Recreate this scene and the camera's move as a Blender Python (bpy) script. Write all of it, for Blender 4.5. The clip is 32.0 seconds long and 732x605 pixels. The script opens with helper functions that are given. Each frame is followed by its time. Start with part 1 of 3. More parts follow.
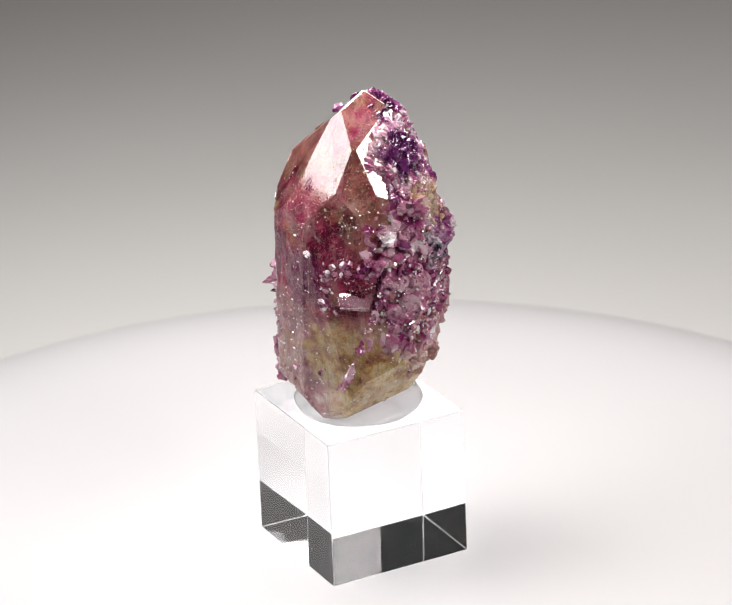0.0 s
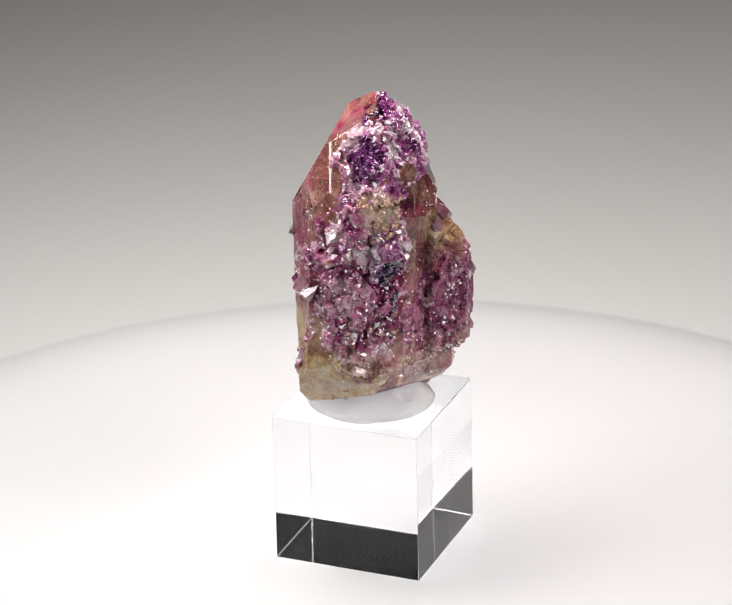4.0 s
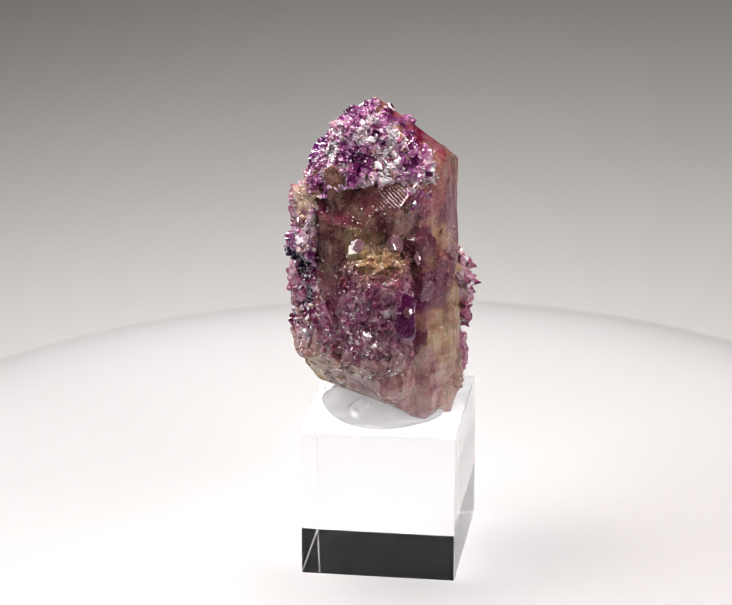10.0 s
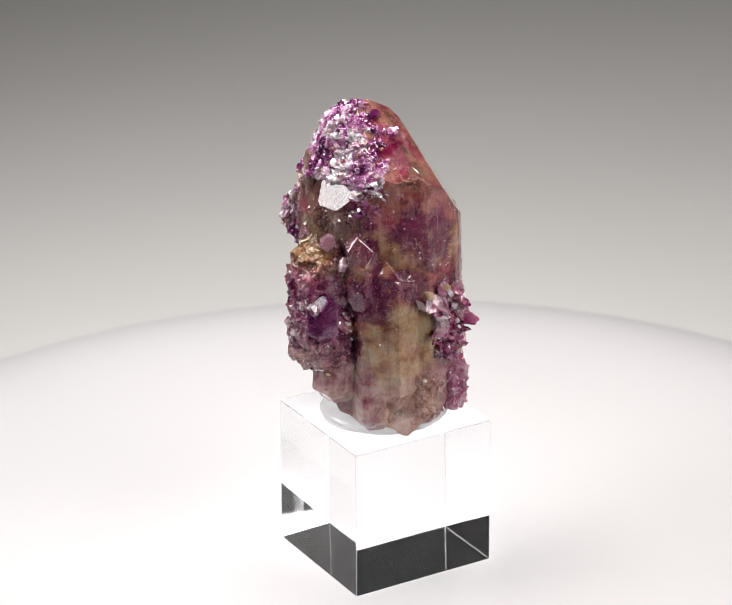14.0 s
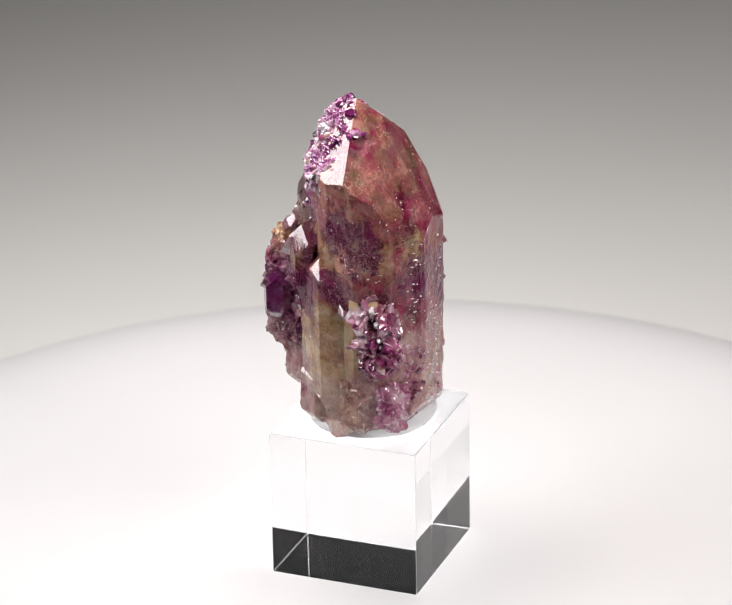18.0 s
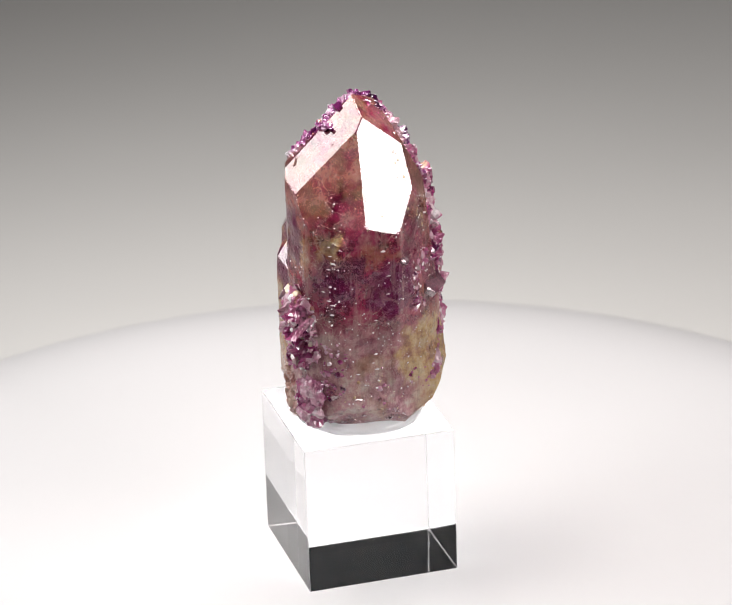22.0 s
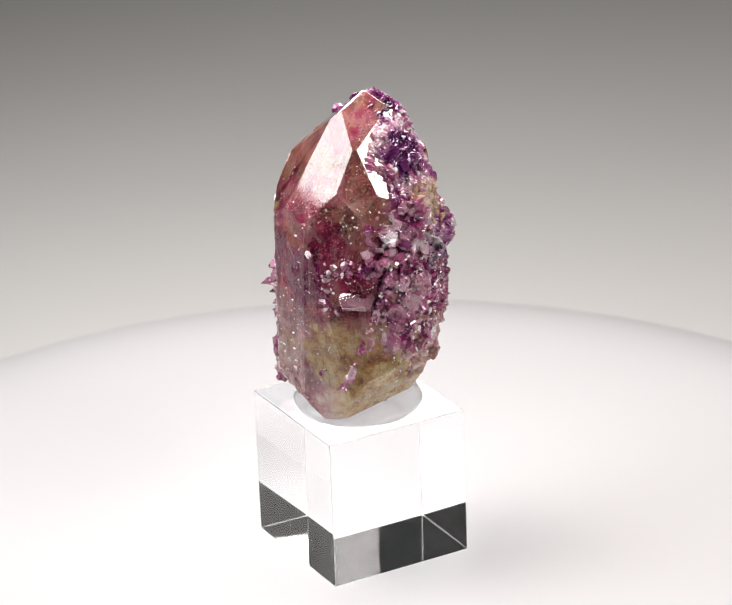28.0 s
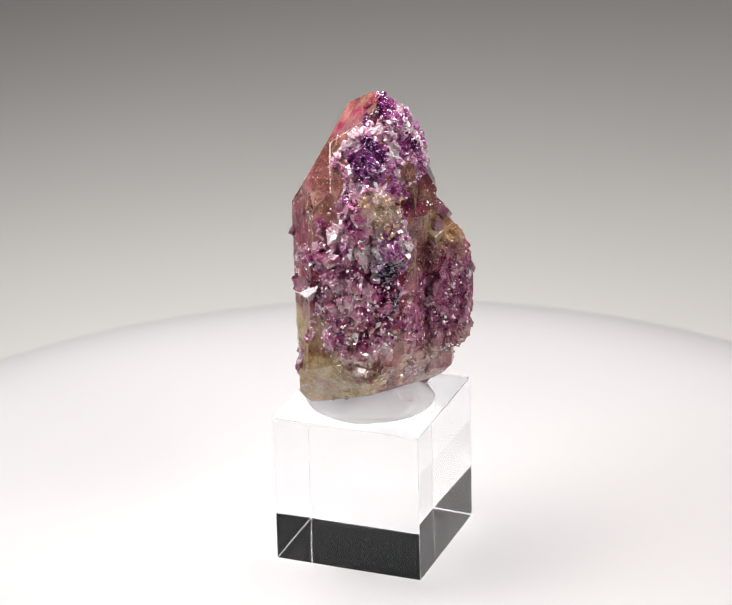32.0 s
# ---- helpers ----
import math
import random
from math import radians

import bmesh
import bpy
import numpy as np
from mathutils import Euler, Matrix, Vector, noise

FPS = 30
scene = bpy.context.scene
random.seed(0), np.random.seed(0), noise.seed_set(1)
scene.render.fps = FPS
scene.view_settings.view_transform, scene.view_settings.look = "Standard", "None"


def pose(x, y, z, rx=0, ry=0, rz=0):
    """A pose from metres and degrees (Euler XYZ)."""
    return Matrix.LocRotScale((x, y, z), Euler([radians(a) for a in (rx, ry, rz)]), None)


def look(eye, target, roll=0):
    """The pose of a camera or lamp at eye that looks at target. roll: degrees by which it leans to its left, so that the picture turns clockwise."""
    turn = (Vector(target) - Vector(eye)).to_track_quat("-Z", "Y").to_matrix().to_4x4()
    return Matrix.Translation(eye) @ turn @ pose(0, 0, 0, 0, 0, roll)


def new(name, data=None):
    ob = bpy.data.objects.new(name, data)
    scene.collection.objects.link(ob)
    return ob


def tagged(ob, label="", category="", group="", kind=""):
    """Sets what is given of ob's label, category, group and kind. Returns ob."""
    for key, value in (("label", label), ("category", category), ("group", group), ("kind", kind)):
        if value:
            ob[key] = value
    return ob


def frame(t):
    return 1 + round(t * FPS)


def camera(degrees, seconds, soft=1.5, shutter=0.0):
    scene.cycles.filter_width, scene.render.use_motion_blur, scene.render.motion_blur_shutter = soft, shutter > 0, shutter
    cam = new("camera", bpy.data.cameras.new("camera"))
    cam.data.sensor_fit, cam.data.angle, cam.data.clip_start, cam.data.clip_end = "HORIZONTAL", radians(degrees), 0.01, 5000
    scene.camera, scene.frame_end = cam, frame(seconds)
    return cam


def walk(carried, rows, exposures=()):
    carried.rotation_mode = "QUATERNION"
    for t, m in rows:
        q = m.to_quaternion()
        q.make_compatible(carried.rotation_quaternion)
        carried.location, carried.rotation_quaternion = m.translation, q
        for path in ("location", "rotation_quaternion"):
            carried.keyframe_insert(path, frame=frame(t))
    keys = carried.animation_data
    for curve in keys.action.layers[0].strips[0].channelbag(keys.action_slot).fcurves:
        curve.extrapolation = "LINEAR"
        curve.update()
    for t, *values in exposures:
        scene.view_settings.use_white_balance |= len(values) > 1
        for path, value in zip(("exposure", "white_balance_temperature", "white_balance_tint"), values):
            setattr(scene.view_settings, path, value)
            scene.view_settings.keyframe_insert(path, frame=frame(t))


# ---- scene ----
cam = camera(11.0, 32.0, soft=0.5)
EYE, AIM = (0.0, -0.5593, 0.2877), (-0.0005, 0.0009, 0.0426)
cam.data.dof.use_dof, cam.data.dof.focus_distance, cam.data.dof.aperture_fstop = True, 0.598, 38.0
walk(cam, [(0.0, look(EYE, AIM, -1.24)), (32.0, look(EYE, AIM, -1.24))])

# ---- light: softboxes above and on both sides of the turntable, in a dark room ----
world = bpy.data.worlds.new("room_air")
scene.world = world
world.use_nodes = True
world.node_tree.nodes["Background"].inputs[0].default_value = (0.4, 0.55, 0.8, 1)
world.node_tree.nodes["Background"].inputs[1].default_value = 0.02


def softbox(name, eye, target, width, height, watts, tint, lean=0.0):
    data = bpy.data.lights.new(name, "AREA")
    data.shape, data.size, data.size_y, data.energy, data.color = "RECTANGLE", width, height, watts, tint
    ob = new(name, data)
    ob.matrix_world = look(eye, target, lean)
    return ob


softbox("top_softbox", (-0.017, 0.02, 0.205), (-0.017, 0.021, 0.0), 0.105, 0.07, 0.43, (1.0, 0.955, 0.945))
softbox("right_softbox", (0.243, -0.158, 0.222), (0.0, 0.0, 0.05), 0.26, 0.10, 0.84, (1.0, 0.935, 0.925), -6.0)
softbox("left_softbox", (-0.198, -0.010, 0.259), (0.0, -0.010, 0.259), 0.24, 0.267, 1.01, (0.98, 0.99, 0.99))
scene.view_settings.exposure = 0.0

PERIOD = 28.085
MM = 0.001


# ---- materials ----
def material(name):
    m = bpy.data.materials.new(name)
    m.use_nodes = True
    nt = m.node_tree
    return m, nt, nt.nodes["Principled BSDF"]


def node(nt, kind, **values):
    n = nt.nodes.new(kind)
    for key, value in values.items():
        n.inputs[key].default_value = value
    return n


def noise_at(nt, scale, detail=3.0, space="Object", rough=0.55):
    co = nt.nodes.new("ShaderNodeTexCoord")
    n = node(nt, "ShaderNodeTexNoise", Scale=scale, Detail=detail, Roughness=rough)
    nt.links.new(co.outputs[space], n.inputs["Vector"])
    return n.outputs["Fac"]


def ramp(nt, fac, stops):
    r = nt.nodes.new("ShaderNodeValToRGB")
    while len(r.color_ramp.elements) < len(stops):
        r.color_ramp.elements.new(0.5)
    for e, (at, colour) in zip(r.color_ramp.elements, stops):
        e.position, e.color = at, (*colour, 1)
    nt.links.new(fac, r.inputs["Fac"])
    return r.outputs["Color"]


def mix(nt, fac, a, b, how="MIX"):
    m = nt.nodes.new("ShaderNodeMix")
    m.data_type, m.blend_type = "RGBA", how
    for slot, value in ((0, fac), (6, a), (7, b)):
        if isinstance(value, (int, float)):
            m.inputs[slot].default_value = value
        elif isinstance(value, tuple):
            m.inputs[slot].default_value = (*value, 1)
        else:
            nt.links.new(value, m.inputs[slot])
    return m.outputs[2]


def maths(nt, how, a, b=0.0, c=0.0):
    m = nt.nodes.new("ShaderNodeMath")
    m.operation = how
    for slot, value in enumerate((a, b, c)):
        if isinstance(value, (int, float)):
            m.inputs[slot].default_value = value
        else:
            nt.links.new(value, m.inputs[slot])
    return m.outputs[0]


def span(nt, value, lo, hi):
    """0 at lo, 1 at hi, smooth between."""
    m = nt.nodes.new("ShaderNodeMapRange")
    m.interpolation_type = "SMOOTHSTEP"
    nt.links.new(value, m.inputs["Value"])
    m.inputs["From Min"].default_value, m.inputs["From Max"].default_value = lo, hi
    return m.outputs["Result"]


def relief(nt, bsdf, fac, strength, metres):
    b = node(nt, "ShaderNodeBump", Strength=strength, Distance=metres)
    nt.links.new(fac, b.inputs["Height"])
    nt.links.new(b.outputs["Normal"], bsdf.inputs["Normal"])


def body_place(nt):
    """The place in the specimen's own space: x, y, z outputs in metres."""
    a = nt.nodes.new("ShaderNodeAttribute")
    a.attribute_name = "place"
    s = nt.nodes.new("ShaderNodeSeparateXYZ")
    nt.links.new(a.outputs["Vector"], s.inputs[0])
    return a.outputs["Vector"], s.outputs


def plain(name, colour, rough, low=0.93, scale=60.0, gloss=0.5):
    m, nt, bsdf = material(name)
    f = noise_at(nt, scale)
    nt.links.new(ramp(nt, f, [(0.3, tuple(c * low for c in colour)), (0.7, colour)]), bsdf.inputs["Base Color"])
    bsdf.inputs["Roughness"].default_value = rough
    bsdf.inputs["Specular IOR Level"].default_value = gloss
    relief(nt, bsdf, noise_at(nt, scale * 20), 0.08, 0.0002)
    return m


WHITE_DISC = plain("white_disc", (0.68, 0.67, 0.67), 0.45, 0.985, 25)
SHEET = plain("backdrop_sheet", (0.66, 0.65, 0.625), 0.75, 0.97, 12)
TABLE = plain("dark_table", (0.010, 0.013, 0.019), 0.8, 0.8, 12, 0.08)
ROOM = plain("room_paint", (0.009, 0.015, 0.025), 0.9, 0.93, 60, 0.1)


def clear_acrylic():
    m, nt, bsdf = material("clear_acrylic")
    bsdf.inputs["Base Color"].default_value = (0.965, 0.968, 0.98, 1)
    bsdf.inputs["Transmission Weight"].default_value = 1.0
    bsdf.inputs["IOR"].default_value = 1.49
    bsdf.inputs["Roughness"].default_value = 0.0
    return m


def ground_edge():
    m, nt, bsdf = material("ground_acrylic_edge")
    bsdf.inputs["Base Color"].default_value = (0.95, 0.95, 0.96, 1)
    bsdf.inputs["Transmission Weight"].default_value = 0.7
    bsdf.inputs["IOR"].default_value = 1.49
    bsdf.inputs["Roughness"].default_value = 0.4
    relief(nt, bsdf, noise_at(nt, 3000.0, 3.0), 0.4, 0.0002)
    return m


def putty_gel():
    m, nt, bsdf = material("clear_putty")
    bsdf.inputs["Base Color"].default_value = (0.995, 0.995, 1.0, 1)
    bsdf.inputs["Transmission Weight"].default_value = 0.0
    bsdf.inputs["Subsurface Weight"].default_value = 1.0
    bsdf.inputs["Subsurface Radius"].default_value = (1.0, 1.0, 1.1)
    bsdf.inputs["Subsurface Scale"].default_value = 0.03
    bsdf.inputs["IOR"].default_value = 1.4
    bsdf.inputs["Roughness"].default_value = 0.12
    bsdf.inputs["Coat Weight"].default_value = 1.0
    bsdf.inputs["Coat Roughness"].default_value = 0.08
    relief(nt, bsdf, noise_at(nt, 160.0, 2.0), 0.25, 0.0006)
    return m


def crystal_stone(name, clear=0.52, coat=1.0):
    """Zoned purple, wine-red and honey-coloured translucent crystal."""
    m, nt, bsdf = material(name)
    where, xyz = body_place(nt)

    def blot(scale, detail=4.0, rough=0.6):
        n = node(nt, "ShaderNodeTexNoise", Scale=scale, Detail=detail, Roughness=rough)
        nt.links.new(where, n.inputs["Vector"])
        return n.outputs["Fac"]

    def near(x, y, z, r):
        """1 inside a ragged ball of radius r mm round a place (mm)."""
        d = nt.nodes.new("ShaderNodeVectorMath")
        d.operation = "DISTANCE"
        nt.links.new(where, d.inputs[0])
        d.inputs[1].default_value = (x * MM, y * MM, z * MM)
        ragged = maths(nt, "ADD", d.outputs["Value"], maths(nt, "MULTIPLY_ADD", blot(300, 4.0), 0.008, -0.004))
        return span(nt, ragged, 1.15 * r * MM, 0.75 * r * MM)

    wine = ramp(nt, blot(210, 8.0, 0.7), [(0.36, (0.08, 0.003, 0.022)), (0.46, (0.28, 0.012, 0.065)), (0.55, (0.47, 0.055, 0.135)), (0.66, (0.60, 0.22, 0.24))])
    rose = ramp(nt, blot(240, 8.0, 0.7), [(0.37, (0.32, 0.07, 0.12)), (0.49, (0.64, 0.31, 0.33)), (0.62, (0.90, 0.70, 0.62))])
    honey = ramp(nt, blot(280, 8.0, 0.7), [(0.37, (0.36, 0.14, 0.055)), (0.49, (0.76, 0.51, 0.19)), (0.62, (0.96, 0.82, 0.46))])
    low = span(nt, maths(nt, "ADD", xyz[2], maths(nt, "MULTIPLY", blot(120), 0.016)), 0.056, 0.046)
    body = mix(nt, low, wine, rose)
    # honey zones: the foot, the flank beside the tip, the side crystals' outer half, scattered patches
    foot = maths(nt, "MULTIPLY", maths(nt, "MULTIPLY", span(nt, xyz[2], 0.047, 0.037), span(nt, xyz[1], -0.001, -0.007)), span(nt, xyz[0], -0.009, -0.003))
    flank = maths(nt, "MULTIPLY", maths(nt, "MULTIPLY", span(nt, xyz[2], 0.052, 0.060), span(nt, xyz[1], -0.0035, -0.0065)), span(nt, xyz[0], -0.0045, -0.002))
    patch = maths(nt, "MULTIPLY", span(nt, blot(110, 3.0), 0.56, 0.68), 0.6)
    outer = maths(nt, "MULTIPLY", maths(nt, "MULTIPLY", span(nt, xyz[1], 0.0095, 0.0115), span(nt, xyz[0], 0.0, -0.003)), span(nt, xyz[2], 0.060, 0.052))
    high = maths(nt, "MULTIPLY", span(nt, xyz[2], 0.058, 0.070), span(nt, blot(170), 0.42, 0.58))
    tips = maths(nt, "MULTIPLY", maths(nt, "MULTIPLY", span(nt, xyz[2], 0.051, 0.056), span(nt, xyz[2], 0.062, 0.058)), span(nt, xyz[1], 0.005, 0.008))
    amount = foot
    for zone, share in ((flank, 0.3), (patch, 0.5), (outer, 0.3), (high, 0.3), (tips, 0.6), (near(8.8, 6.0, 57.5, 3.4), 0.85), (near(-5, 13, 42, 7.5), 0.62), (near(-6, 11, 56, 3.5), 0.55), (near(-8, 8, 64, 7.0), 0.28), (near(-13, 3, 56.5, 3.6), 0.65), (near(-5.5, -9.5, 38, 6.0), 0.85)):
        amount = maths(nt, "MAXIMUM", amount, maths(nt, "MULTIPLY", zone, share))
    body = mix(nt, amount, body, honey)
    deep = near(-5, 9, 50, 4.5)
    for x, y, z, r in ((2, 12, 57, 4.0), (5, 11, 41, 3.5), (-7, 10, 60, 4.5), (3, 9.5, 62, 4.5), (1, 14, 49, 4.5), (-14, 2, 53, 4.5), (-11, -7, 50, 5.0), (-9, 9, 57, 4.0), (-5, 12.5, 51, 3.0)):
        deep = maths(nt, "MAXIMUM", deep, near(x, y, z, r))
    body = mix(nt, maths(nt, "MULTIPLY", deep, 0.85), body, (0.20, 0.012, 0.10))
    brown = maths(nt, "MAXIMUM", maths(nt, "MAXIMUM", near(10, 1.5, 56, 5.5), near(8.5, 2, 66, 4.5)), near(6, 8, 62, 6.0))
    body = mix(nt, maths(nt, "MULTIPLY", brown, 0.75), body, ramp(nt, blot(330, 6.0, 0.7), [(0.38, (0.055, 0.012, 0.014)), (0.50, (0.26, 0.12, 0.09)), (0.62, (0.50, 0.34, 0.23))]))
    plum = near(9.0, 9, 46, 8.0)
    body = mix(nt, maths(nt, "MULTIPLY", plum, 0.92), body, ramp(nt, blot(420, 6.0, 0.7), [(0.36, (0.12, 0.008, 0.07)), (0.50, (0.46, 0.08, 0.25)), (0.62, (0.78, 0.46, 0.58))]))
    fleck = maths(nt, "MAXIMUM", span(nt, blot(900, 6.0, 0.8), 0.58, 0.65), maths(nt, "MULTIPLY", span(nt, blot(1900, 4.0, 0.8), 0.57, 0.64), 0.8))
    body = mix(nt, maths(nt, "MULTIPLY", fleck, 0.28), body, (0.95, 0.76, 0.64))
    shade = span(nt, blot(650, 6.0, 0.75), 0.48, 0.36)
    body = mix(nt, maths(nt, "MULTIPLY", shade, 0.28), body, (0.05, 0.003, 0.010))
    veil = nt.nodes.new("ShaderNodeTexVoronoi")
    veil.feature = "DISTANCE_TO_EDGE"
    veil.inputs["Scale"].default_value = 330.0
    warp = node(nt, "ShaderNodeTexNoise", Scale=500.0, Detail=3.0)
    nt.links.new(where, warp.inputs["Vector"])
    bent = nt.nodes.new("ShaderNodeVectorMath")
    bent.operation = "MULTIPLY_ADD"
    nt.links.new(warp.outputs["Color"], bent.inputs[0])
    bent.inputs[1].default_value = (0.004, 0.004, 0.004)
    nt.links.new(where, bent.inputs[2])
    nt.links.new(bent.outputs[0], veil.inputs["Vector"])
    crack = maths(nt, "MULTIPLY", span(nt, veil.outputs["Distance"], 0.035, 0.0), span(nt, blot(150), 0.48, 0.6))
    body = mix(nt, maths(nt, "MULTIPLY", crack, 0.5), body, (0.88, 0.66, 0.56))
    cells = nt.nodes.new("ShaderNodeTexVoronoi")
    cells.inputs["Scale"].default_value = 430.0
    nt.links.new(bent.outputs[0], cells.inputs["Vector"])
    tone = nt.nodes.new("ShaderNodeSeparateColor")
    nt.links.new(cells.outputs["Color"], tone.inputs[0])
    where_broken = span(nt, blot(160, 3.0), 0.40, 0.56)
    body = mix(nt, maths(nt, "MULTIPLY", where_broken, maths(nt, "MULTIPLY", span(nt, tone.outputs[0], 0.62, 0.70), 0.16)), body, (0.92, 0.66, 0.58))
    body = mix(nt, maths(nt, "MULTIPLY", where_broken, maths(nt, "MULTIPLY", span(nt, tone.outputs[1], 0.62, 0.70), 0.22)), body, (0.09, 0.005, 0.03))
    # upright growth streaks
    long = nt.nodes.new("ShaderNodeMapping")
    long.inputs["Scale"].default_value = (1.0, 1.0, 0.09)
    nt.links.new(where, long.inputs["Vector"])
    streak = node(nt, "ShaderNodeTexNoise", Scale=900.0, Detail=4.0, Roughness=0.65)
    nt.links.new(long.outputs[0], streak.inputs["Vector"])
    body = mix(nt, maths(nt, "MULTIPLY", span(nt, streak.outputs["Fac"], 0.56, 0.68), 0.16), body, (0.93, 0.72, 0.62))
    body = mix(nt, maths(nt, "MULTIPLY", span(nt, streak.outputs["Fac"], 0.46, 0.34), 0.25), body, (0.08, 0.006, 0.018))
    nt.links.new(body, bsdf.inputs["Base Color"])
    bsdf.inputs["Transmission Weight"].default_value = clear
    shiny = nt.nodes.new("ShaderNodeAttribute")
    shiny.attribute_name = "polish"
    nt.links.new(maths(nt, "MULTIPLY_ADD", shiny.outputs["Fac"], -0.08, 0.14), bsdf.inputs["Roughness"])
    nt.links.new(maths(nt, "MULTIPLY_ADD", shiny.outputs["Fac"], 0.2, 1.35), bsdf.inputs["IOR"])
    nt.links.new(maths(nt, "MULTIPLY_ADD", shiny.outputs["Fac"], coat - 0.4, 0.4), bsdf.inputs["Coat Weight"])
    nt.links.new(maths(nt, "MULTIPLY_ADD", shiny.outputs["Fac"], 0.4, 0.12), bsdf.inputs["Specular IOR Level"])
    bsdf.inputs["Coat Roughness"].default_value = 0.06
    bsdf.inputs["Coat IOR"].default_value = 1.85
    # fine pits
    lines = node(nt, "ShaderNodeTexWave", Scale=620.0, Distortion=1.2, Detail=2.0)
    lines.bands_direction = "Z"
    tilt = nt.nodes.new("ShaderNodeMapping")
    tilt.inputs["Rotation"].default_value = (0.5, 0.9, 0.3)
    nt.links.new(where, tilt.inputs["Vector"])
    nt.links.new(tilt.outputs[0], lines.inputs["Vector"])
    facets = nt.nodes.new("ShaderNodeTexVoronoi")
    facets.inputs["Scale"].default_value = 800.0
    nt.links.new(bent.outputs[0], facets.inputs["Vector"])
    pits = maths(nt, "MULTIPLY", maths(nt, "ADD", blot(750, 5.0, 0.65), maths(nt, "MULTIPLY", facets.outputs["Distance"], 0.55)), maths(nt, "MULTIPLY_ADD", shiny.outputs["Fac"], -0.9, 0.9))
    striae = maths(nt, "MULTIPLY", lines.outputs["Fac"], maths(nt, "MULTIPLY", shiny.outputs["Fac"], maths(nt, "MULTIPLY", span(nt, blot(120), 0.42, 0.58), 0.05)))
    relief(nt, bsdf, maths(nt, "ADD", pits, striae), 0.42, 0.0003)
    # the etched skin glints
    glint = node(nt, "ShaderNodeBump", Strength=0.75, Distance=0.0004)
    skin = maths(nt, "MAXIMUM", span(nt, blot(1500, 2.0, 0.5), 0.60, 0.68), maths(nt, "MULTIPLY", span(nt, blot(620, 2.0, 0.5), 0.62, 0.70), 1.2))
    nt.links.new(maths(nt, "ADD", maths(nt, "MULTIPLY", skin, maths(nt, "MULTIPLY_ADD", shiny.outputs["Fac"], -1.0, 1.0)), maths(nt, "MULTIPLY", striae, 0.12)), glint.inputs["Height"])
    nt.links.new(glint.outputs["Normal"], bsdf.inputs["Coat Normal"])
    return m


